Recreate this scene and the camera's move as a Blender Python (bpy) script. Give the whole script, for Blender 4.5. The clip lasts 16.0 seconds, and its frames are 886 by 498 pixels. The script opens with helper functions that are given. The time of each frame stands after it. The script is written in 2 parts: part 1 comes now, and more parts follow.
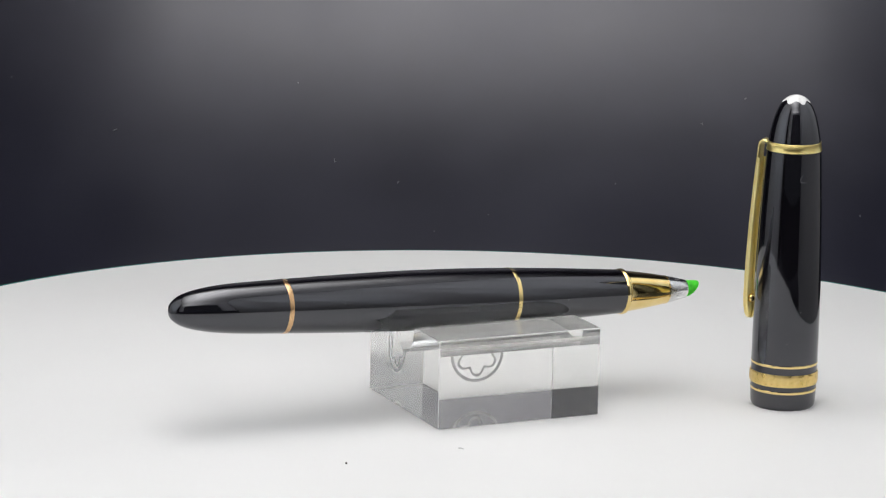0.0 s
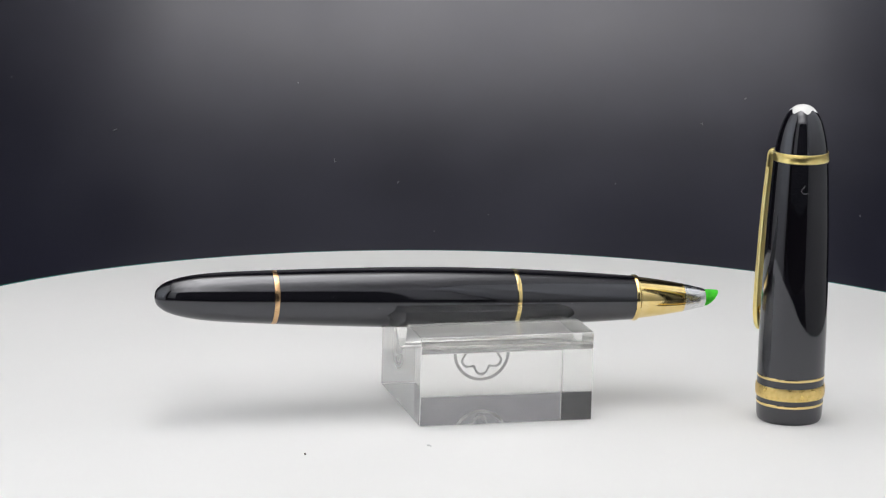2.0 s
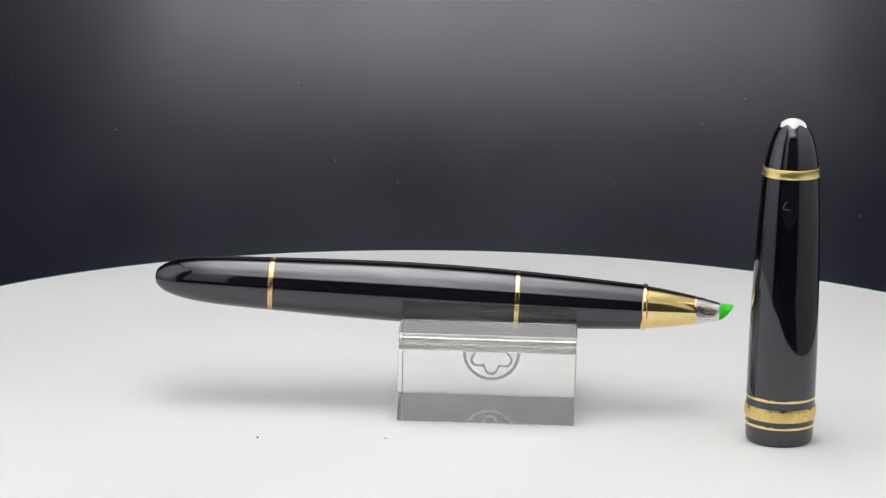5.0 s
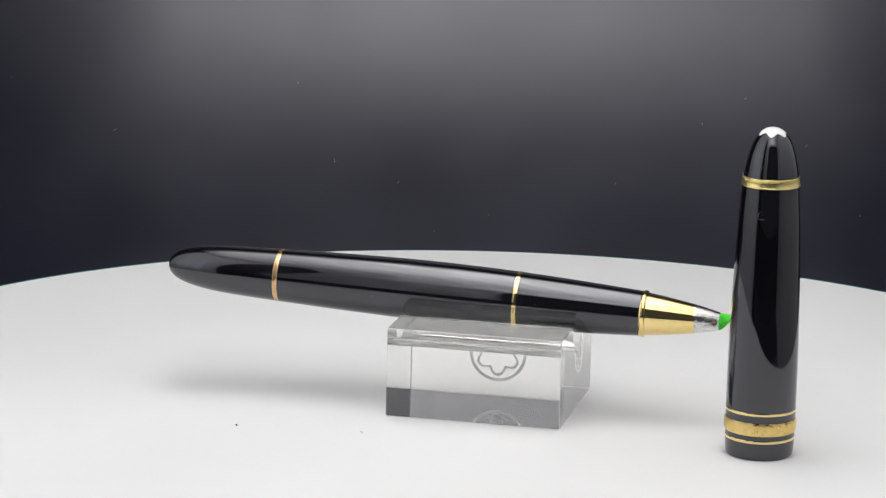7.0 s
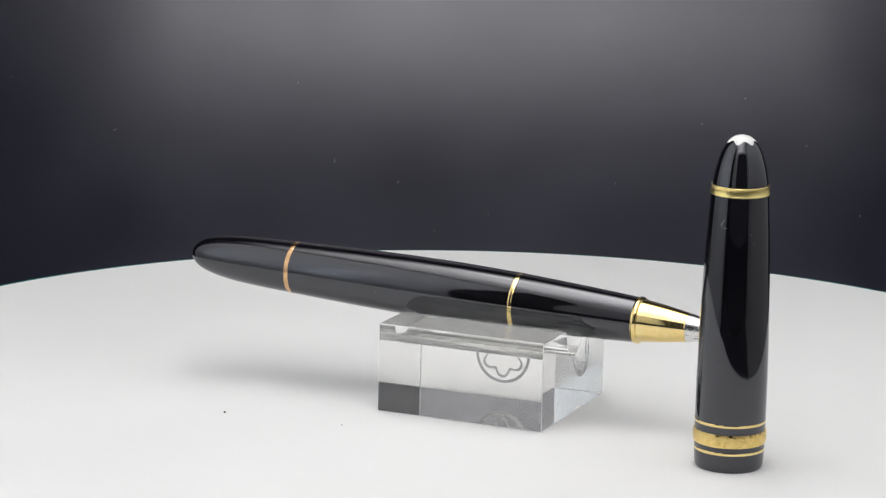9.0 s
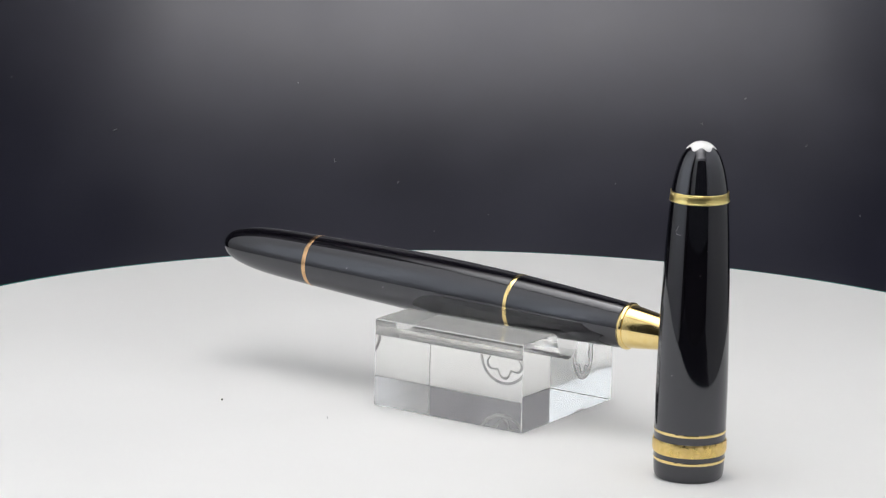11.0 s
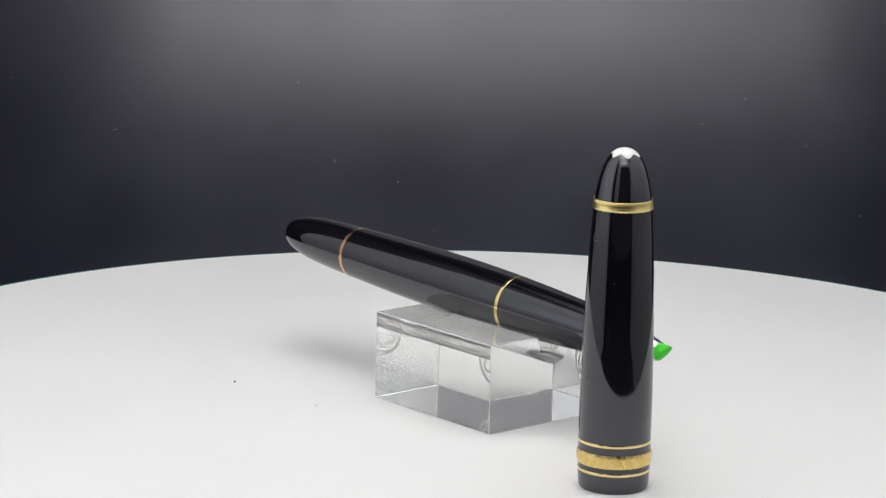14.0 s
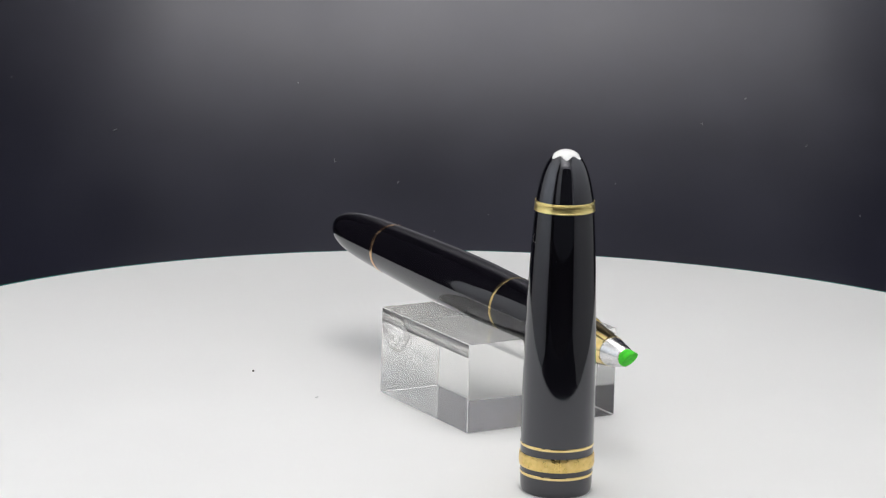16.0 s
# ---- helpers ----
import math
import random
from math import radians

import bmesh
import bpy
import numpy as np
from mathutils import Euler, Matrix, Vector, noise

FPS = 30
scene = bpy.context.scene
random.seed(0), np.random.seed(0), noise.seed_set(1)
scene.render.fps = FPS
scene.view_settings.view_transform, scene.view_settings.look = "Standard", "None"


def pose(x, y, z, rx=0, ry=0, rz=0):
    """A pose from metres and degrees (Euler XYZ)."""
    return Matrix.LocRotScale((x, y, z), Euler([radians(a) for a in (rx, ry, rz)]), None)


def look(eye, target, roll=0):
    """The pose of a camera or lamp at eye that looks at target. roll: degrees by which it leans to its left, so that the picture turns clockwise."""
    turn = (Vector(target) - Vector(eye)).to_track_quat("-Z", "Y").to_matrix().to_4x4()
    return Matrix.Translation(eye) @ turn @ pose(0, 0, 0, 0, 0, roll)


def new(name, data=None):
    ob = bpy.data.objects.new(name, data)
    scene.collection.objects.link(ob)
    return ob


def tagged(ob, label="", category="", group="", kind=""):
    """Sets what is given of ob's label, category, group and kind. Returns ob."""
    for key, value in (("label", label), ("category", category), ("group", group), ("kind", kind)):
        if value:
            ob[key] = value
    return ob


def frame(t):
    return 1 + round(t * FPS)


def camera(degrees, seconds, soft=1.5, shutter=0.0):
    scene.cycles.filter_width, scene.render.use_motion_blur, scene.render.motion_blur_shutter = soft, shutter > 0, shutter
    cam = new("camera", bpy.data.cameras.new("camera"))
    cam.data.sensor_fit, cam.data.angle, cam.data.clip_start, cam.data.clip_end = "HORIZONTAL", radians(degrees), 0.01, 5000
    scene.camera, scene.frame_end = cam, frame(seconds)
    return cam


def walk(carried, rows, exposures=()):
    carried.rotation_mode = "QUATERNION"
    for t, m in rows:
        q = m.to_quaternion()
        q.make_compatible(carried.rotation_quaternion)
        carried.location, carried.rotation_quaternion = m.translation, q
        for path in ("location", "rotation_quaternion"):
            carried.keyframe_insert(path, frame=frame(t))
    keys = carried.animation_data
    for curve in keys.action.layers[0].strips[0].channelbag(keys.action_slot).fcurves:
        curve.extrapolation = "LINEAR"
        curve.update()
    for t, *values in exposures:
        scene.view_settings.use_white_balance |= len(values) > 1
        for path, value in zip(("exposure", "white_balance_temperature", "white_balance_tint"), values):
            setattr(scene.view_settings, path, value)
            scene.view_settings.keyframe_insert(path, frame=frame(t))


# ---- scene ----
# camera: a long lens on a tripod, standing still
EYE = Vector((0.0, -0.6750, 0.1789))
YAW, PITCH = radians(-0.828), radians(12.193)
AIM = EYE + Vector((math.sin(YAW) * math.cos(PITCH), math.cos(YAW) * math.cos(PITCH), -math.sin(PITCH)))
cam = camera(15.12, 16.0, soft=1.25)
walk(cam, [(0.0, look(EYE, AIM, 1.418)), (16.0, look(EYE, AIM, 1.418))])

SPEED = 5.291            # degrees a second, clockwise from above


def spin(t):
    return pose(0, 0, 0, 0, 0, -SPEED * t)


# world and lights: a light tent in a dim room, lit by a diffuser that glows under its roof (GLOW, light_panel) and by
# glow added to its sides (WEST, EAST)
world = bpy.data.worlds.new("world")
scene.world = world
world.use_nodes = True
world.node_tree.nodes["Background"].inputs[0].default_value = (0.55, 0.6, 0.7, 1)
world.node_tree.nodes["Background"].inputs[1].default_value = 0.08
scene.view_settings.exposure = 0.0


# materials
def material(name, colour, rough=0.5, metal=0.0, **more):
    m = bpy.data.materials.new(name)
    m.use_nodes = True
    p = m.node_tree.nodes["Principled BSDF"]
    p.inputs["Base Color"].default_value = (*colour, 1)
    p.inputs["Roughness"].default_value = rough
    p.inputs["Metallic"].default_value = metal
    for key, value in more.items():
        p.inputs[key.replace("_", " ")].default_value = value
    return m


def vary(m, scale, colour_a, colour_b, rough_a, rough_b, bump=0.0, depth=0.0001, detail=6, stretch=(1, 1, 1), low=0.35, high=0.65):
    """Noise in the object's space that runs the colour, the roughness and the fine relief."""
    nt = m.node_tree
    p = nt.nodes["Principled BSDF"]
    co = nt.nodes.new("ShaderNodeTexCoord")
    mp = nt.nodes.new("ShaderNodeMapping")
    mp.inputs["Scale"].default_value = stretch
    nz = nt.nodes.new("ShaderNodeTexNoise")
    nz.inputs["Scale"].default_value, nz.inputs["Detail"].default_value = scale, detail
    ramp = nt.nodes.new("ShaderNodeValToRGB")
    ramp.color_ramp.elements[0].position, ramp.color_ramp.elements[1].position = low, high
    ramp.color_ramp.elements[0].color, ramp.color_ramp.elements[1].color = (*colour_a, 1), (*colour_b, 1)
    rr = nt.nodes.new("ShaderNodeMapRange")
    rr.inputs[1].default_value, rr.inputs[2].default_value = low, high
    rr.inputs[3].default_value, rr.inputs[4].default_value = rough_a, rough_b
    nt.links.new(co.outputs["Object"], mp.inputs[0])
    nt.links.new(mp.outputs[0], nz.inputs[0])
    nt.links.new(nz.outputs[0], ramp.inputs[0])
    nt.links.new(nz.outputs[0], rr.inputs[0])
    nt.links.new(ramp.outputs[0], p.inputs["Base Color"])
    nt.links.new(rr.outputs[0], p.inputs["Roughness"])
    if bump:
        fine = nt.nodes.new("ShaderNodeTexNoise")
        fine.inputs["Scale"].default_value, fine.inputs["Detail"].default_value = scale * 9, 4
        nt.links.new(mp.outputs[0], fine.inputs[0])
        b = nt.nodes.new("ShaderNodeBump")
        b.inputs["Strength"].default_value, b.inputs["Distance"].default_value = bump, depth
        nt.links.new(fine.outputs[0], b.inputs["Height"])
        nt.links.new(b.outputs[0], p.inputs["Normal"])
    return m


BLACK = vary(material("black_resin", (0.004, 0.0035, 0.0042), 0.04, IOR=1.87, Specular_Tint=(0.92, 0.935, 1.0, 1)), 60, (0.0035, 0.003, 0.0042), (0.005, 0.004, 0.006), 0.03, 0.06)
GOLD = vary(material("gold_plate", (0.83, 0.6, 0.22), 0.16, 1.0), 500, (0.88, 0.67, 0.27), (0.93, 0.74, 0.35), 0.05, 0.12)
SATIN = vary(material("satin_gold_plate", (0.88, 0.68, 0.28), 0.45, 1.0), 400, (0.96, 0.75, 0.28), (1.0, 0.84, 0.36), 0.28, 0.34)
CLIPGOLD = vary(material("clip_gold_plate", (0.94, 0.74, 0.3), 0.25, 1.0), 400, (0.98, 0.80, 0.32), (1.0, 0.87, 0.42), 0.28, 0.36)
ROSE = vary(material("worn_gold_plate", (0.75, 0.47, 0.25), 0.25, 1.0), 500, (0.66, 0.40, 0.20), (0.80, 0.54, 0.30), 0.2, 0.35)
ENGRAVED = vary(material("engraved_gold", (0.8, 0.55, 0.18), 0.3, 1.0), 900, (0.78, 0.55, 0.18), (0.88, 0.67, 0.28), 0.2, 0.45, 0.4, 0.00003)
CUT = vary(material("engraving_ground", (0.6, 0.41, 0.13), 0.45, 1.0), 900, (0.77, 0.55, 0.18), (0.86, 0.65, 0.27), 0.25, 0.45)
STEEL = vary(material("brushed_steel", (0.72, 0.72, 0.72), 0.25, 1.0), 300, (0.68, 0.68, 0.69), (0.77, 0.77, 0.77), 0.18, 0.3, 0.1, 0.00001, stretch=(1, 6, 6))
FELT = vary(material("green_felt", (0.05, 0.62, 0.02), 0.8), 900, (0.035, 0.52, 0.012), (0.07, 0.72, 0.03), 0.7, 0.9, 0.5, 0.00006)
IVORY = material("white_resin", (0.87, 0.87, 0.86), 0.12)
WHITE = vary(material("white_acrylic", (0.8, 0.8, 0.8), 0.45, Specular_IOR_Level=0.15), 14, (0.785, 0.785, 0.785), (0.81, 0.81, 0.81), 0.42, 0.52)
RIM = material("green_glass_edge", (0.06, 0.34, 0.30), 0.25)
ACRYLIC = material("clear_acrylic", (0.992, 0.992, 0.978), 0.0, Transmission_Weight=0.96, IOR=1.49)
BRIGHTENED_ACRYLIC = material("brightened_acrylic", (0.97, 0.97, 0.955), 0.03, Transmission_Weight=0.78, IOR=1.49)
FROST = material("frosted_engraving", (0.84, 0.84, 0.84), 0.8)
VINYL = vary(material("black_vinyl", (0.02, 0.021, 0.026), 0.33, IOR=1.72, Specular_Tint=(0.94, 0.94, 1.0, 1)), 30, (0.0118, 0.0120, 0.0220), (0.0177, 0.0181, 0.031), 0.31, 0.36, 0.05, 0.00005)
CLOTH = vary(material("black_tent_cloth", (0.02, 0.02, 0.023), 0.8), 200, (0.018, 0.018, 0.021), (0.024, 0.024, 0.028), 0.75, 0.9, 0.2, 0.0001)
TENT = vary(material("white_tent_cloth", (0.8, 0.8, 0.82), 0.8), 34, (0.7, 0.71, 0.73), (0.86, 0.87, 0.88), 0.75, 0.9, 0.2, 0.0002, 3, (1, 1, 0.12))


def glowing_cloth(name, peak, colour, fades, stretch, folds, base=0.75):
    """Cloth with a glow put into its emission, in place of light from behind. fades: (axis, from, to, share at from,
    share at to), each smooth; folds: the least and most share in folds drawn by noise.
    """
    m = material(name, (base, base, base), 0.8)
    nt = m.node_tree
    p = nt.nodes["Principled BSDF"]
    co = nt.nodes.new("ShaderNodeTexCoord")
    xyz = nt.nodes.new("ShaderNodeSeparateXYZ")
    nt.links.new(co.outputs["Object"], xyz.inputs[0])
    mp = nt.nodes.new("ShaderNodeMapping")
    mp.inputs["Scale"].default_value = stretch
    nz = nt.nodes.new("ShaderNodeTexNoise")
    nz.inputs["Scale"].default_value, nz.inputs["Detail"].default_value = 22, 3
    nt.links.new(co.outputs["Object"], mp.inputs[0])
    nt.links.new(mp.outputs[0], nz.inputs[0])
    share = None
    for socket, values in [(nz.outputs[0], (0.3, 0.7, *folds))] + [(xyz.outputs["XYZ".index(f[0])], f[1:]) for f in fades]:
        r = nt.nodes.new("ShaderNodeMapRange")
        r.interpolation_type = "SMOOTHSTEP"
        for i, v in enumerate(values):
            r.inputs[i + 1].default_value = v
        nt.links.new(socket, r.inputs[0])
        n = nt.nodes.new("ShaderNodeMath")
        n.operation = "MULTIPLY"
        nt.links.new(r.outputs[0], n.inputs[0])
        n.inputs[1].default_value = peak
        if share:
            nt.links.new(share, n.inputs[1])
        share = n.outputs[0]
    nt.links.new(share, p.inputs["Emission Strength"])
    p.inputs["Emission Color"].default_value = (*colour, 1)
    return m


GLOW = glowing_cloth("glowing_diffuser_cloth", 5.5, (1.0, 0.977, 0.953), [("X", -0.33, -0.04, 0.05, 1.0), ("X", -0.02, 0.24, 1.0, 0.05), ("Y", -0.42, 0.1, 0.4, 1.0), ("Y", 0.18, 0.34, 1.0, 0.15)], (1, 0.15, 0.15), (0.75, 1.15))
# glow put into the side cloth stands in for daylight, weaker on the east
WEST = glowing_cloth("west_glow_cloth", 1.1, (0.82, 0.91, 1.0), [("Y", -0.34, -0.22, 0.1, 1.0), ("Y", -0.18, 0.06, 1.0, 0.2), ("Z", -0.03, 0.10, 0.12, 1.0), ("Z", 0.18, 0.45, 1.0, 0.15)], (1, 1, 0.1), (0.45, 1.25))
EAST = glowing_cloth("east_glow_cloth", 0.5, (0.88, 0.93, 1.0), [("Z", -0.03, 0.22, 0.05, 1.0), ("Y", 0.0, 0.22, 1.0, 1.4)], (1, 1, 0.1), (0.2, 1.3), 0.55)
LINT = material("grey_lint", (0.5, 0.5, 0.51), 0.9)
SCUFF = material("white_scuff", (0.5, 0.5, 0.52), 0.8)
GREY = material("dull_lint", (0.26, 0.26, 0.27), 0.9)
DARK = material("dark_speck", (0.15, 0.14, 0.13), 0.9)


# mesh helpers
def mesh_of(name, bm, mat, smooth=True, sharp=32):
    bmesh.ops.recalc_face_normals(bm, faces=bm.faces)
    me = bpy.data.meshes.new(name)
    bm.to_mesh(me)
    bm.free()
    me.materials.append(mat)
    if smooth:
        for f in me.polygons:
            f.use_smooth = True
        me.set_sharp_from_angle(angle=radians(sharp))
    return me


def part(name, bm, mat, parent, label="", smooth=True, sharp=32):
    ob = new(name, mesh_of(name, bm, mat, smooth, sharp))
    ob.parent = parent
    if label:
        tagged(ob, label)
    return ob


def lathe(profile, n=128, axis="z", closed=False):
    """A turned solid: (place along the axis, radius) pairs in metres. closed: the profile is a loop (a ring)."""
    bm = bmesh.new()
    rings = []
    for s, r in profile:
        if r < 1e-7:
            v = [bm.verts.new((0, 0, s) if axis == "z" else (s, 0, 0))]
        else:
            v = []
            for k in range(n):
                a = 2 * math.pi * k / n
                c, d = r * math.cos(a), r * math.sin(a)
                v.append(bm.verts.new((c, d, s) if axis == "z" else (s, c, d)))
        rings.append(v)
    pairs = list(zip(rings, rings[1:])) + ([(rings[-1], rings[0])] if closed else [])
    for a, b in pairs:
        for k in range(n):
            j = (k + 1) % n
            if len(a) == 1 and len(b) > 1:
                bm.faces.new((a[0], b[k], b[j]))
            elif len(b) == 1 and len(a) > 1:
                bm.faces.new((a[k], b[0], a[j]))
            elif len(a) > 1:
                bm.faces.new((a[k], b[k], b[j], a[j]))
    if not closed:
        for v in (rings[0], rings[-1]):
            if len(v) > 1:
                bm.faces.new(v)
    return bm


def smooth_profile(pts, step):
    """Monotone cubic through (s, r) points, given in millimetres, sampled in metres."""
    s = np.array([p[0] for p in pts], float)
    r = np.array([p[1] for p in pts], float)
    h, d = np.diff(s), np.diff(r) / np.diff(s)
    m = np.zeros(len(s))
    m[0], m[-1] = d[0], d[-1]
    for i in range(1, len(s) - 1):
        if d[i - 1] * d[i] > 0:
            w1, w2 = 2 * h[i] + h[i - 1], h[i] + 2 * h[i - 1]
            m[i] = (w1 + w2) / (w1 / d[i - 1] + w2 / d[i])
    out = []
    for x in np.linspace(s[0], s[-1], max(2, int((s[-1] - s[0]) / step) + 1)):
        i = min(len(s) - 2, max(0, int(np.searchsorted(s, x)) - 1))
        u = (x - s[i]) / h[i]
        y = ((1 + 2 * u) * (1 - u) ** 2 * r[i] + u * (1 - u) ** 2 * h[i] * m[i] + u * u * (3 - 2 * u) * r[i + 1] + u * u * (u - 1) * h[i] * m[i + 1])
        out.append((x / 1000, max(0.0, y) / 1000))
    return out


def radius_at(profile, s):
    return float(np.interp(s, [p[0] for p in profile], [p[1] for p in profile]))


def band(profile, s0, s1, proud, axis, rounded=0.3):
    """A hoop round a turned body from s0 to s1 (metres), a little proud of it and rounded."""
    loop = [(s0, radius_at(profile, s0) - 0.0006)]
    for k in range(9):
        u = k / 8
        s = s0 + (s1 - s0) * u
        loop.append((s, radius_at(profile, s) + proud * (1 - (abs(2 * u - 1)) ** 4 * rounded * 2)))
    loop.append((s1, radius_at(profile, s1) - 0.0006))
    return lathe(loop, 128, axis, True)


def box_bm(bm, x0, x1, y0, y1, z0, z1):
    v = [bm.verts.new((x, y, z)) for z in (z0, z1) for y in (y0, y1) for x in (x0, x1)]
    for f in ((0, 2, 3, 1), (4, 5, 7, 6), (0, 1, 5, 4), (1, 3, 7, 5), (3, 2, 6, 7), (2, 0, 4, 6)):
        bm.faces.new([v[i] for i in f])
    return bm


def plate(x0, x1, y0, y1, z0, z1):
    return box_bm(bmesh.new(), x0, x1, y0, y1, z0, z1)


def blob(place, size):
    bm = bmesh.new()
    bmesh.ops.create_icosphere(bm, subdivisions=1, radius=size)
    for v in bm.verts:
        v.co = v.co * random.uniform(0.7, 1.3) + Vector(place)
    return bm


def fibre(points, size):
    bm = bmesh.new()
    rows = []
    for i, p in enumerate(points):
        q = Vector(points[min(i + 1, len(points) - 1)]) - Vector(points[max(0, i - 1)])
        a = q.orthogonal().normalized()
        b = q.normalized().cross(a)
        rows.append([bm.verts.new(Vector(p) + (a * math.cos(k * 2.094) + b * math.sin(k * 2.094)) * size) for k in range(3)])
    for a, b in zip(rows, rows[1:]):
        for k in range(3):
            bm.faces.new((a[k], a[(k + 1) % 3], b[(k + 1) % 3], b[k]))
    bm.faces.new(rows[0])
    bm.faces.new(rows[-1])
    return bm


def sweep_rect(path, bm=None):
    """A strip of varying section: rows of (centre, side vector, thickness vector)."""
    bm = bm or bmesh.new()
    rows = []
    for c, side, thick in path:
        ring = []
        for k in range(12):
            a = 2 * math.pi * k / 12
            ca, sa = math.cos(a), math.sin(a)
            u = math.copysign(abs(ca) ** 0.55, ca)
            w = math.copysign(abs(sa) ** 0.55, sa)
            ring.append(bm.verts.new(c + side * u + thick * w))
        rows.append(ring)
    for a, b in zip(rows, rows[1:]):
        for k in range(12):
            bm.faces.new((a[k], a[(k + 1) % 12], b[(k + 1) % 12], b[k]))
    bm.faces.new(rows[0])
    bm.faces.new(rows[-1])
    return bm


# the light tent
FLOOR = -0.055
FRONT = -0.45


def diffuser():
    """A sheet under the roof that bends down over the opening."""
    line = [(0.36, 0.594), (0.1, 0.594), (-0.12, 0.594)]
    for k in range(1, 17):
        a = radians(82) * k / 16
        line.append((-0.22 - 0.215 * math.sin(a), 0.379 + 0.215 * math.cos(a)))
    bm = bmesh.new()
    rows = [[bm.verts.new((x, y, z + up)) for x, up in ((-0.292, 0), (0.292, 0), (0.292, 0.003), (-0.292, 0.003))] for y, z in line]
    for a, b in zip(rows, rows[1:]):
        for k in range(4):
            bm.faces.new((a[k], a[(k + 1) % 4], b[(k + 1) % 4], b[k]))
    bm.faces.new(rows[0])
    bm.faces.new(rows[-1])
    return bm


def build_tent():
    # one sheet: floor that sweeps up into the back
    bm = bmesh.new()
    r, y0 = 0.22, 0.228
    line = [(FRONT - 0.02, FLOOR), (-0.2, FLOOR), (y0, FLOOR)]
    for k in range(1, 33):
        a = radians(90) * k / 32
        line.append((y0 + r * math.sin(a), FLOOR + r * (1 - math.cos(a))))
    line.append((y0 + r, 0.60))
    rows = [[bm.verts.new((x, y, z)) for x in (-0.299, -0.1, 0.1, 0.299)] for y, z in line]
    for a, b in zip(rows, rows[1:]):
        for k in range(3):
            bm.faces.new((a[k], a[k + 1], b[k + 1], b[k]))
    ob = new("backdrop", mesh_of("backdrop", bm, VINYL))
    solid = ob.modifiers.new("thickness", "SOLIDIFY")
    solid.thickness, solid.offset = 0.002, 0
    tagged(ob, "black vinyl sheet sweeping up behind the turntable", "backdrop", kind="structure")
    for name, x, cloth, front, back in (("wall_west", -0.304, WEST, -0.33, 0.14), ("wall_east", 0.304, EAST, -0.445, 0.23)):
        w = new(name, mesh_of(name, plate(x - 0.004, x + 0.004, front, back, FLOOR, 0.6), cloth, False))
        tagged(w, "white cloth side of the light tent with added glow", "wall", kind="structure")
        part("drape", plate(x - 0.0045, x + 0.0045, back + 0.0003, 0.455, FLOOR, 0.6), VINYL, w, "black vinyl side flap", False)
        part("flap", plate(x - 0.0045, x + 0.0045, FRONT, front - 0.0003, FLOOR, 0.6), CLOTH, w, "black cloth flap", False)
    w = new("ceiling", mesh_of("ceiling", plate(-0.308, 0.308, FRONT, 0.455, 0.602, 0.61), TENT, False))
    tagged(w, "white cloth roof of the light tent", "ceiling", kind="structure")
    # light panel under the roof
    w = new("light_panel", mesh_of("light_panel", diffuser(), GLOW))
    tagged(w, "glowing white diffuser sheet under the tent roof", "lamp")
    # front side with an opening to look in through
    bm = plate(-0.308, 0.308, FRONT - 0.008, FRONT, 0.375, 0.61)
    for x0, x1 in ((-0.308, -0.14), (0.24, 0.308)):
        box_bm(bm, x0, x1, FRONT - 0.008, FRONT, 0.055, 0.3748)
    w = new("wall_south", mesh_of("wall_south", bm, TENT, False))
    tagged(w, "white cloth front over the wide opening of the light tent", "wall", kind="structure")
    # the table that the tent stands on
    w = new("table_top", mesh_of("table_top", plate(-0.8, 0.8, -1.0, 0.6, FLOOR - 0.034, FLOOR - 0.004), CLOTH, False))
    tagged(w, "plain black table top under the light tent", "table", kind="structure")
    # lint on the sheet
    random.seed(4)
    for x, turn in [(-0.1542, 42.7), (-0.1195, 37.1), (-0.0629, 42.9), (-0.049, 34.3), (0.0656, 39.6), (0.0798, 42.3), (0.1135, 29.5), (-0.0173, 26.1), (-0.0295, 32.0), (0.0982, 37.4), (-0.0009, 28.4), (0.0386, 32.6)]:
        a = radians(turn)
        c = Vector((x, y0 + (r - 0.0013) * math.sin(a), FLOOR + r - (r - 0.0013) * math.cos(a)))
        part("lint", fibre([c, c + Vector((random.uniform(-1, 1), 0, random.uniform(-1, 1))) * 0.0006, c + Vector((random.uniform(-1, 1), 0, random.uniform(-1, 1))) * 0.0009], 0.00015), GREY, ob, "grey lint")


build_tent()


# the turntable
DISC = 0.1537


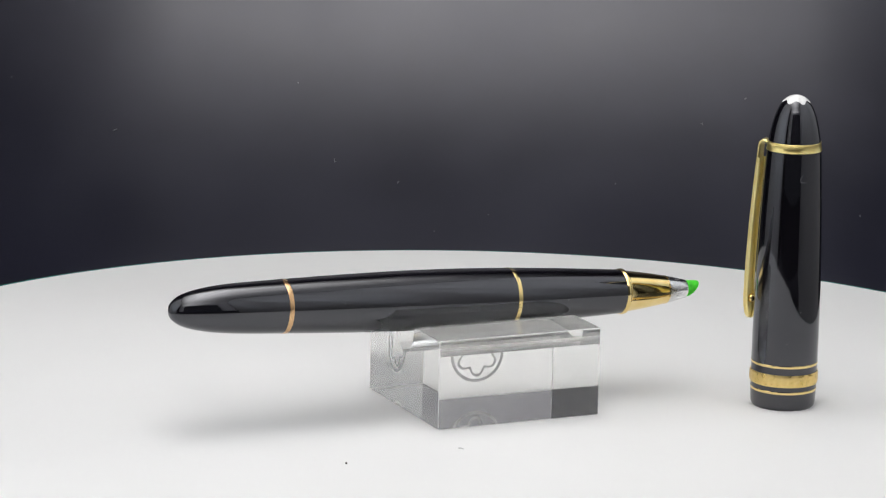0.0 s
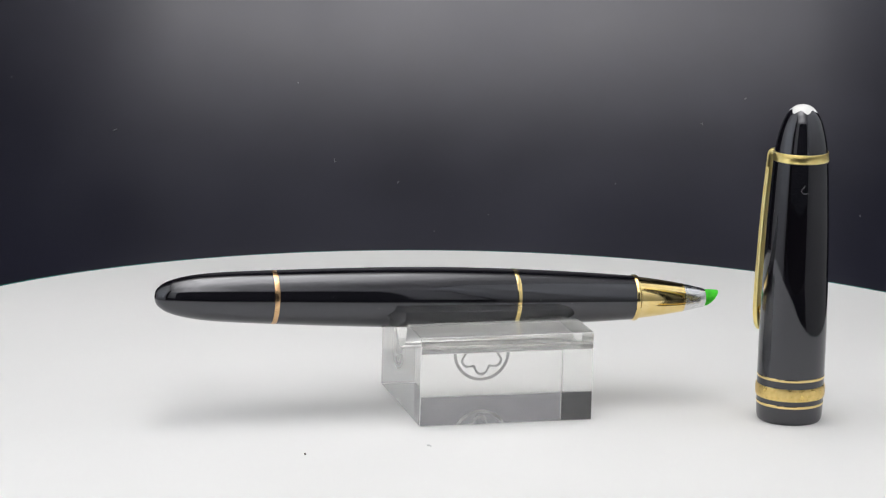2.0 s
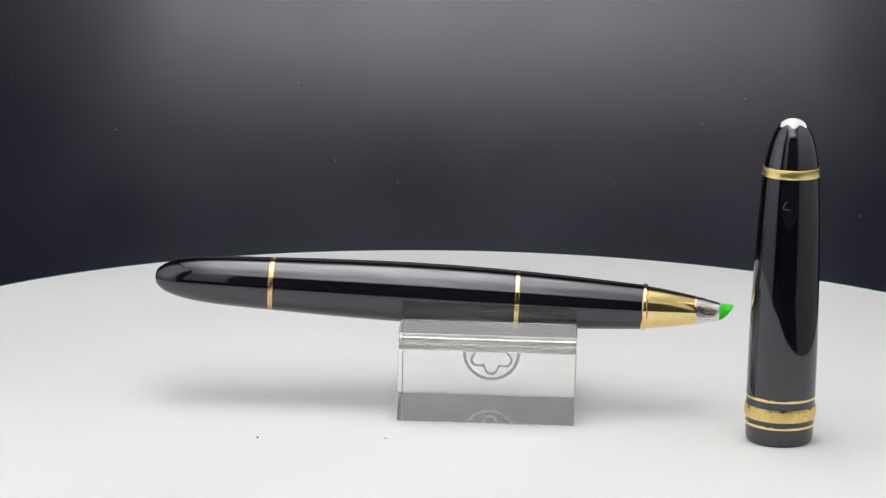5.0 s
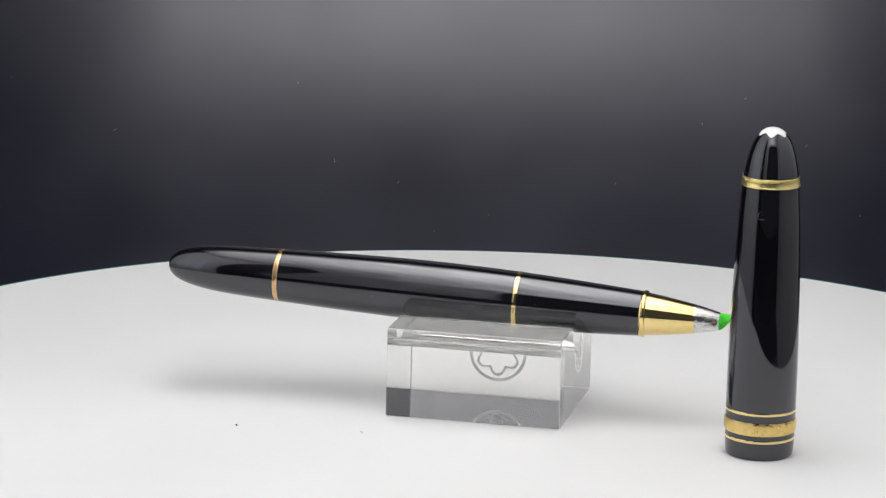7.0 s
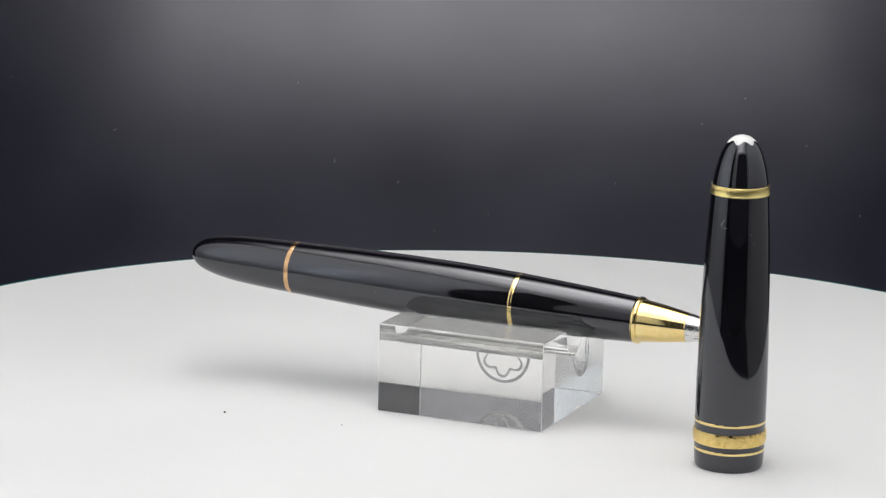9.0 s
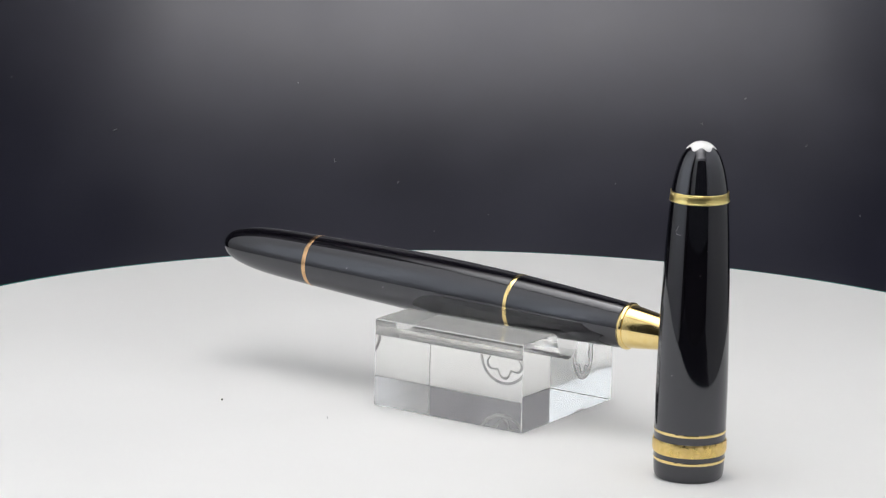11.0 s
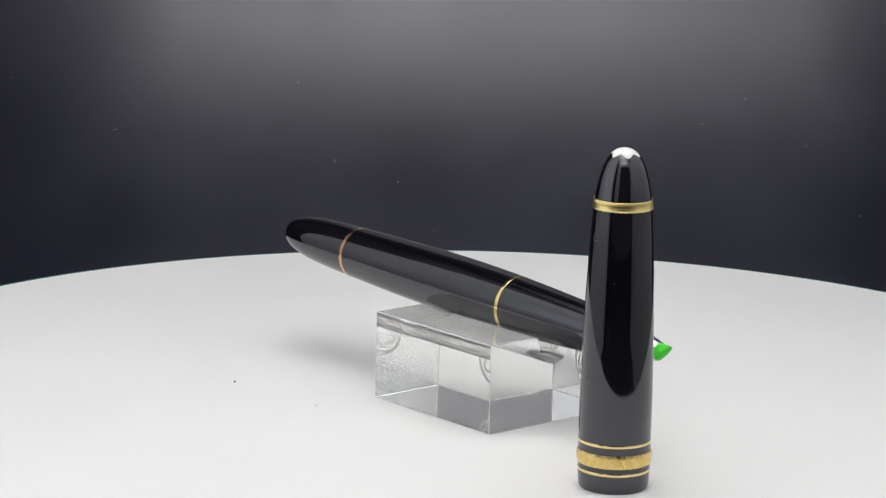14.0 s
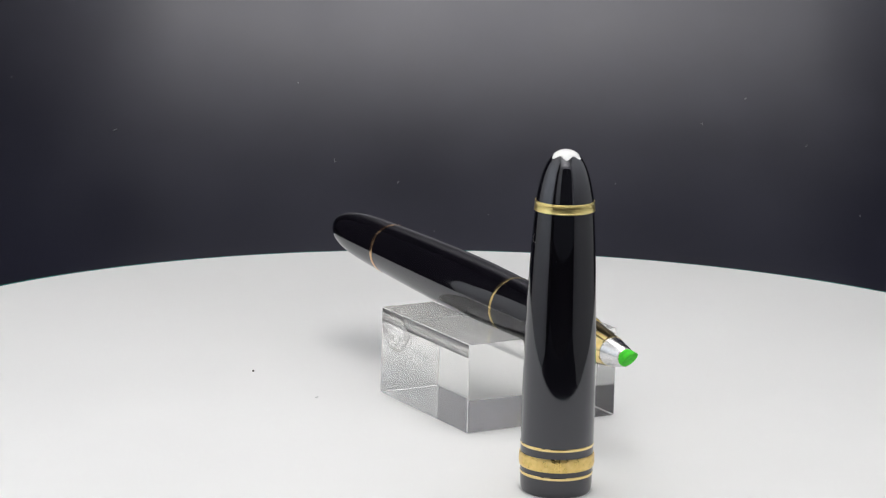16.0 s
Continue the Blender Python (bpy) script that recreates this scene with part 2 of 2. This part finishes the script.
def build_turntable():
    root = new("turntable")
    tagged(root, "round white rotating display turntable with pale green edge", "turntable")
    prof = [(-0.004, 0.0), (-0.004, DISC - 0.0006), (-0.0035, DISC), (-0.0011, DISC), (-0.0008, DISC - 0.0001)]
    part("disc_edge", lathe(prof[:4] + [(-0.0004, DISC - 0.0002), (-0.0002, DISC - 0.0007), (-0.0002, DISC - 0.003), (-0.0008, DISC - 0.003), (-0.0008, 0.0)], 256), RIM, root, "thin pale green edge")
    part("disc", lathe([(-0.0007, 0.0), (-0.0007, DISC - 0.0031), (-0.0001, DISC - 0.0031), (-0.0001, DISC - 0.0020), (0.0, DISC - 0.0022), (0.0, 0.0)], 256), WHITE, root, "matt white top")
    part("foot", lathe([(FLOOR + 0.001, 0.0), (FLOOR + 0.001, 0.062), (FLOOR + 0.004, 0.065), (-0.012, 0.065), (-0.0045, 0.05), (-0.0045, 0.0)], 96), CLOTH, root, "black motor base")
    random.seed(2)
    part("dust_speck", blob((-0.02691, -0.04806, 0.0002), 0.00026), DARK, root, "dark dust speck")
    part("dust_speck", fibre([(-0.0052, -0.0349, 0.0002), (-0.0046, -0.0351, 0.0003), (-0.0042, -0.0355, 0.0002)], 0.0001), LINT, root, "grey lint")
    return root


TURNTABLE = build_turntable()


# the acrylic stand
STAND = pose(-0.00958, -0.02153, 0.0, 0, 0, 25.5)
LONG, DEEP, HIGH = 0.0364, 0.0352, 0.0185


def build_stand():
    root = new("pen_stand")
    tagged(root, "clear acrylic pen stand block with a round groove", "pen stand")
    mid, half, lip, dip = 0.0173, 0.0045, 0.0008, 0.0059
    e = 0.00011
    out = [(e, 0.0), (DEEP - e, 0.0), (DEEP, e), (DEEP, HIGH - e), (DEEP - e, HIGH)]
    # groove with rounded lips, from the back ridge to the front one
    groove = []
    for k in range(7):
        a = radians(90 - 70 * k / 6)
        groove.append((mid + half + lip * 0.94 - lip * math.cos(a), HIGH - lip + lip * math.sin(a)))
    for k in range(1, 16):
        a = radians(-8 - 164 * k / 16)
        groove.append((mid + half * math.cos(a), HIGH - lip * 0.5 + dip * math.sin(a)))
    groove += [(2 * mid - y, z) for y, z in reversed(groove[:7])]
    out += groove + [(e, HIGH), (0.0, HIGH - e), (0.0, e)]
    bm = bmesh.new()
    rows = []
    for x, inset in ((0.0, e), (e, 0.0), (LONG - e, 0.0), (LONG, e)):
        ring = []
        cy, cz = DEEP / 2, HIGH / 2
        for y, z in out:
            ring.append(bm.verts.new((x, y + (inset if y < cy else -inset) * (abs(y - cy) > 0.012), z + (inset if z < cz else -inset) * (z < 0.004 or z > HIGH - 0.002))))
        rows.append(ring)
    n = len(out)
    for a, b in zip(rows, rows[1:]):
        for k in range(n):
            bm.faces.new((a[k], a[(k + 1) % n], b[(k + 1) % n], b[k]))
    bm.faces.new(list(reversed(rows[0])))
    bm.faces.new(rows[-1])
    block = part("block", bm, ACRYLIC, root, "polished clear acrylic block", sharp=24)
    block.visible_shadow = False
    # upward faces: haze added for light from below; upright ones polished, chamfers matt white
    block.data.materials.append(BRIGHTENED_ACRYLIC)
    block.data.materials.append(FROST)
    for f in block.data.polygons:
        n, c = f.normal, f.center
        outer = min(c.y, DEEP - c.y) < 0.0004 and 0.2 < abs(n.z) < 0.95
        if 0.2 < abs(n.x) < 0.95 and abs(n.z) < 0.2 or outer:
            f.material_index = 2
        elif n.z > 0.6:
            f.material_index = 1
    block.location.z = 0.00012
    # engraved mark on the back face: a ring with a rounded six-lobed outline
    bm = bmesh.new()
    cx, cz, n = LONG / 2 + 0.0005, 0.00935, 120

    def stroke(radius, width):
        rows = []
        for k in range(n):
            a = 2 * math.pi * k / n
            r = radius(a)
            d = (math.cos(a), math.sin(a))
            rows.append([bm.verts.new((cx + d[0] * (r + s), DEEP + y, cz + d[1] * (r + s))) for s in (-width / 2, width / 2) for y in (-0.00008, 0.00003)])
        for k in range(n):
            a, b = rows[k], rows[(k + 1) % n]
            for i, j in ((0, 1), (1, 3), (3, 2), (2, 0)):
                bm.faces.new((a[i], a[j], b[j], b[i]))

    stroke(lambda a: 0.00575, 0.00064)
    stroke(lambda a: 0.0041 + 0.00064 * math.cos(6 * (a - math.pi / 2)) - 0.0001 * math.cos(12 * (a - math.pi / 2)), 0.00058)
    part("engraving", bm, FROST, root, "frosted grey engraved mark", False)
    random.seed(12)
    for k in range(34):
        p = Vector((random.uniform(0.002, 0.034), -0.00002, random.uniform(0.0008, 0.0052)))
        q = p + Vector((random.uniform(-0.0006, 0.0006), 0, random.uniform(-0.0001, 0.0001)))
        part("scratch", fibre([p, (p + q) / 2 + Vector((0, 0, 0.00004)), q], random.uniform(0.000016, 0.00005)), SCUFF, root)
    root.matrix_world = STAND
    return root


STAND_OB = build_stand()


# the marker pen
PEN_PROFILE = smooth_profile([(0, 0), (0.25, 1.15), (1, 2.1), (2.3, 2.98), (4, 3.62), (6, 4.12), (9, 4.62), (12.2, 4.95), (18, 5.28), (24.4, 5.52), (34, 5.86),
                              (43, 6.1), (52, 6.26), (60, 6.28), (68, 6.17), (76.2, 5.95), (85, 5.58), (95, 5.05), (102.4, 4.6)], 0.25)
PEN_DIR, PEN_TILT = 26.1, 2.0
PEN_RING = Vector((-0.04184, -0.01762, 0.02405))


def cut(profile, a, b):
    return [(a, radius_at(profile, a))] + [p for p in profile if a < p[0] < b] + [(b, radius_at(profile, b))]


def build_pen():
    root = new("marker_pen")
    tagged(root, "glossy black resin marker pen with gold rings, resting on a stand", "pen")
    mm = 0.001
    part("end_cap", lathe(cut(PEN_PROFILE, 0.0, 24.0 * mm), 128, "x"), BLACK, root, "glossy black rounded end")
    part("ring", band(PEN_PROFILE, 23.95 * mm, 24.95 * mm, 0.00004, "x"), ROSE, root, "worn rose-gold ring")
    part("barrel", lathe(cut(PEN_PROFILE, 24.9 * mm, 75.2 * mm), 128, "x"), BLACK, root, "glossy black barrel")
    part("ring", band(PEN_PROFILE, 75.15 * mm, 76.05 * mm, 0.00006, "x"), GOLD, root, "thin gold ring")
    part("grip", lathe(cut(PEN_PROFILE, 76.0 * mm, 101.75 * mm), 128, "x"), BLACK, root, "glossy black tapered grip")
    part("collar", lathe([(101.5 * mm, 4.3 * mm), (101.5 * mm, 4.68 * mm), (101.8 * mm, 4.86 * mm), (102.3 * mm, 4.88 * mm), (102.6 * mm, 4.72 * mm), (102.7 * mm, 4.45 * mm)], 128, "x"), GOLD, root, "raised gold collar")
    cone = [(102.7, 4.42), (105.3, 4.12), (108.3, 3.7), (111.3, 3.22), (112.5, 3.01)]
    part("front_cone", lathe([(s * mm, r * mm) for s, r in cone], 128, "x"), GOLD, root, "polished gold cone")
    part("tip_line", lathe([(112.45 * mm, 2.7 * mm), (112.45 * mm, 3.04 * mm), (112.75 * mm, 3.02 * mm), (112.75 * mm, 2.7 * mm)], 128, "x"), GOLD, root)
    part("tip_holder", lathe([(s * mm, r * mm) for s, r in ((112.7, 2.96), (114.4, 2.65), (116.2, 2.24), (117.5, 1.95), (117.7, 1.78))], 128, "x"), STEEL, root, "brushed steel tip holder")
    # chisel felt, its slanted cut turned a little about the pen
    bm = lathe([(s * mm, r * mm) for s, r in ((117.2, 1.75), (118.2, 1.76), (119.6, 1.74), (120.8, 1.66), (121.7, 1.5))], 48, "x")
    turn = pose(0, 0, 0, 14)
    for place, normal in (((120.6, 0, 1.6), (0.76, 0, -0.65)), ((120.75, 0, 1.6), (0.93, 0, 0.36))):
        bmesh.ops.bisect_plane(bm, geom=bm.verts[:] + bm.edges[:] + bm.faces[:], plane_co=turn @ (Vector(place) * mm), plane_no=turn @ Vector(normal), clear_outer=True)
        bmesh.ops.holes_fill(bm, edges=[e for e in bm.edges if e.is_boundary])
    bmesh.ops.bevel(bm, geom=[e for e in bm.edges if len(e.link_faces) == 2 and e.calc_face_angle() > 0.45], offset=0.00007, segments=2, affect="EDGES")
    part("felt_tip", bm, FELT, root, "bright green chisel felt tip")
    # dust on the lacquer
    random.seed(8)
    for k in range(24):
        sp, an, size = random.uniform(30, 98) * mm, random.uniform(0, 2 * math.pi), random.uniform(0.03, 0.075) * mm
        r = radius_at(PEN_PROFILE, sp)
        part("dust_speck", blob((sp, r * math.cos(an), r * math.sin(an)), size), LINT, root)
    a, b = radians(PEN_DIR), radians(PEN_TILT)
    d = Vector((math.cos(a) * math.cos(b), math.sin(a) * math.cos(b), -math.sin(b)))
    m = pose(0, 0, 0, 0, PEN_TILT, PEN_DIR)
    m.translation = PEN_RING - d * 0.0244
    root.matrix_world = m
    return root


PEN = build_pen()


# the cap, standing on its open end
CAP_PROFILE = smooth_profile([(0.0, 6.35), (0.35, 6.62), (1.2, 6.8), (3.6, 6.9), (9.8, 6.95), (16, 6.95), (26, 6.82), (34, 6.61), (41, 6.36), (46, 6.13), (50, 5.9), (53, 5.7),
                              (56, 5.47), (56.8, 5.37), (58.65, 5.06), (60.4, 4.66), (62.2, 4.1), (63.2, 3.68), (64, 3.24), (64.8, 2.6), (65.4, 1.9), (65.8, 1.1), (66.0, 0.0)], 0.1)
CAP_AT = (0.0625, 0.00795)
CLIP_TURN = 147.0


def build_cap():
    root = new("pen_cap")
    tagged(root, "glossy black resin pen cap with gold bands and clip, standing upright", "pen cap")
    mm = 0.001
    part("cap_body", lathe(cut(CAP_PROFILE, 0.0, 54.6 * mm)), BLACK, root, "glossy black tapered body")
    part("crown", lathe(cut(CAP_PROFILE, 56.3 * mm, 66.0 * mm)), BLACK, root, "glossy black domed crown")
    ring = [(54.5, 5.0), (54.5, 5.70), (54.56, 5.78), (54.7, 5.79), (54.78, 5.74), (54.82, 5.72), (56.1, 5.60), (56.16, 5.63), (56.3, 5.64), (56.4, 5.58), (56.42, 5.0)]
    part("clip_ring", lathe([(z * mm, r * mm) for z, r in ring], 128, "z", True), SATIN, root, "flat gold clip ring with fine lips")
    part("thin_band", band(CAP_PROFILE, 9.2 * mm, 9.75 * mm, 0.00006, "z"), GOLD, root)
    part("thin_band", band(CAP_PROFILE, 3.6 * mm, 4.15 * mm, 0.00006, "z"), GOLD, root)
    wide = part("wide_band", band(CAP_PROFILE, 5.15 * mm, 7.75 * mm, 0.00026, "z", 0.25), ENGRAVED, root, "wide engraved gold band")
    # plain engraved bars round the wide band
    random.seed(5)
    a = 0.0
    r0 = radius_at(CAP_PROFILE, 6.45 * mm) + 0.00024
    while a < 2 * math.pi - 0.2:
        w = random.choice((0.12, 0.15, 0.18))
        bm, ring = bmesh.new(), []
        for k in range(4):
            b = a + w * k / 3
            ring.append([bm.verts.new((r * math.cos(b), r * math.sin(b), z)) for r, z in ((r0, 5.75 * mm), (r0, 7.15 * mm), (r0 + 0.000025, 7.15 * mm), (r0 + 0.000025, 5.75 * mm))])
        for p, q in zip(ring, ring[1:]):
            for i in range(4):
                bm.faces.new((p[i], p[(i + 1) % 4], q[(i + 1) % 4], q[i]))
        bm.faces.new(ring[0])
        bm.faces.new(ring[-1])
        part("engraved_bar", bm, CUT, wide, "", False)
        a += w + random.choice((0.05, 0.06, 0.06, 0.16))
    # white six-lobed inlay on the crown
    bm = bmesh.new()
    n, rings = 96, []
    for i in range(15):
        ring = []
        for k in range(n):
            a = 2 * math.pi * k / n
            edge = 2.74 + 0.3 * math.cos(6 * a + 0.5)
            rho = edge * i / 14 * mm
            # height on the crown for this radius
            z = float(np.interp(rho, [p[1] for p in reversed(CAP_PROFILE)][:200], [p[0] for p in reversed(CAP_PROFILE)][:200]))
            up = 0.00006 if i < 14 else -0.00004
            ring.append(bm.verts.new(((rho + up * 0.5) * math.cos(a), (rho + up * 0.5) * math.sin(a), z + up)))
        rings.append(ring)
    for p, q in zip(rings, rings[1:]):
        for k in range(n):
            bm.faces.new((p[k], p[(k + 1) % n], q[(k + 1) % n], q[k]))
    bmesh.ops.remove_doubles(bm, verts=bm.verts, dist=1e-6)
    part("inlay", bm, IVORY, root, "white six-lobed inlay", sharp=80)
    # clip: a tapered strip with a drop-shaped end
    a = radians(CLIP_TURN)
    out, side, up = Vector((math.cos(a), math.sin(a), 0)), Vector((-math.sin(a), math.cos(a), 0)), Vector((0, 0, 1))
    rows = []
    for z, r, w, t in ((54.6, 5.2, 1.0, 0.25), (55.3, 5.7, 1.1, 0.28), (55.75, 6.35, 1.15, 0.3), (55.8, 6.95, 1.2, 0.3), (55.4, 7.45, 1.2, 0.3), (54.6, 7.72, 1.22, 0.3), (52.0, 7.95, 1.25, 0.3), (46, 8.45, 1.3, 0.3), (38, 9.0, 1.35, 0.32),
                       (30, 9.35, 1.4, 0.34), (25, 9.45, 1.45, 0.36), (22.5, 9.4, 1.55, 0.42), (20.5, 9.3, 1.55, 0.45), (18.7, 9.15, 1.25, 0.42), (17.8, 9.05, 0.8, 0.32), (17.4, 9.0, 0.3, 0.18)):
        rows.append((z, r, w, t))
    path = []
    for i, (z, r, w, t) in enumerate(rows):
        p, q = rows[max(0, i - 1)], rows[min(len(rows) - 1, i + 1)]
        along = (out * (q[1] - p[1]) + up * (q[0] - p[0])).normalized()
        path.append((out * r * mm + up * z * mm, side * w * mm, side.cross(along) * t * mm))
    clip = part("clip", sweep_rect(path), CLIPGOLD, root, "tapered polished gold clip", sharp=60)
    # folded edges that make the strip a shallow channel towards the cap
    for turn in (-1, 1):
        path = []
        for i in range(6, len(rows)):
            z, r, w, t = rows[i]
            p, q = rows[i - 1], rows[min(len(rows) - 1, i + 1)]
            along = (out * (q[1] - p[1]) + up * (q[0] - p[0])).normalized()
            path.append((out * (r - 0.42) * mm + up * z * mm + side * turn * max(w - 0.14, 0.1) * mm, side * 0.15 * mm, side.cross(along) * 0.42 * mm))
        part("folded_edge", sweep_rect(path), CLIPGOLD, clip, sharp=60)
    ball = lathe([(-0.9 * mm, 0.0)] + [(0.9 * mm * -math.cos(radians(k * 15)), 0.9 * mm * math.sin(radians(k * 15))) for k in range(1, 12)] + [(0.9 * mm, 0.0)], 32)
    bmesh.ops.translate(ball, verts=ball.verts, vec=out * 8.55 * mm + up * 21.6 * mm)
    part("clip_pad", ball, GOLD, clip)
    # dust and a small scratch on the lacquer
    random.seed(3)
    for k in range(26):
        z, an, size = random.uniform(14, 52) * mm, random.uniform(0, 2 * math.pi), random.uniform(0.03, 0.07) * mm
        r = radius_at(CAP_PROFILE, z)
        part("dust_speck", blob((r * math.cos(an), r * math.sin(an), z), size), LINT, root)

    def on_cap(deg, z):
        r = radius_at(CAP_PROFILE, z * mm) + 0.00002
        return (r * math.cos(radians(deg)), r * math.sin(radians(deg)), z * mm)
    part("lint", fibre([on_cap(d, z) for d, z in ((-74, 50.2), (-78, 49.7), (-80.5, 49.1), (-78, 48.65), (-73, 48.6), (-67, 48.65))], 0.00003), LINT, root, "fine grey lint")
    root.matrix_world = pose(*CAP_AT, 0.0)
    return root


CAP = build_cap()


# motion
def motions():
    for ob in (TURNTABLE, STAND_OB, PEN, CAP):
        rest = ob.matrix_world.copy()
        if ob is STAND_OB:
            rest = STAND
        elif ob is CAP:
            rest = pose(*CAP_AT, 0.0)
        walk(ob, [(k * 0.5, spin(k * 0.5) @ rest) for k in range(33)])


motions()
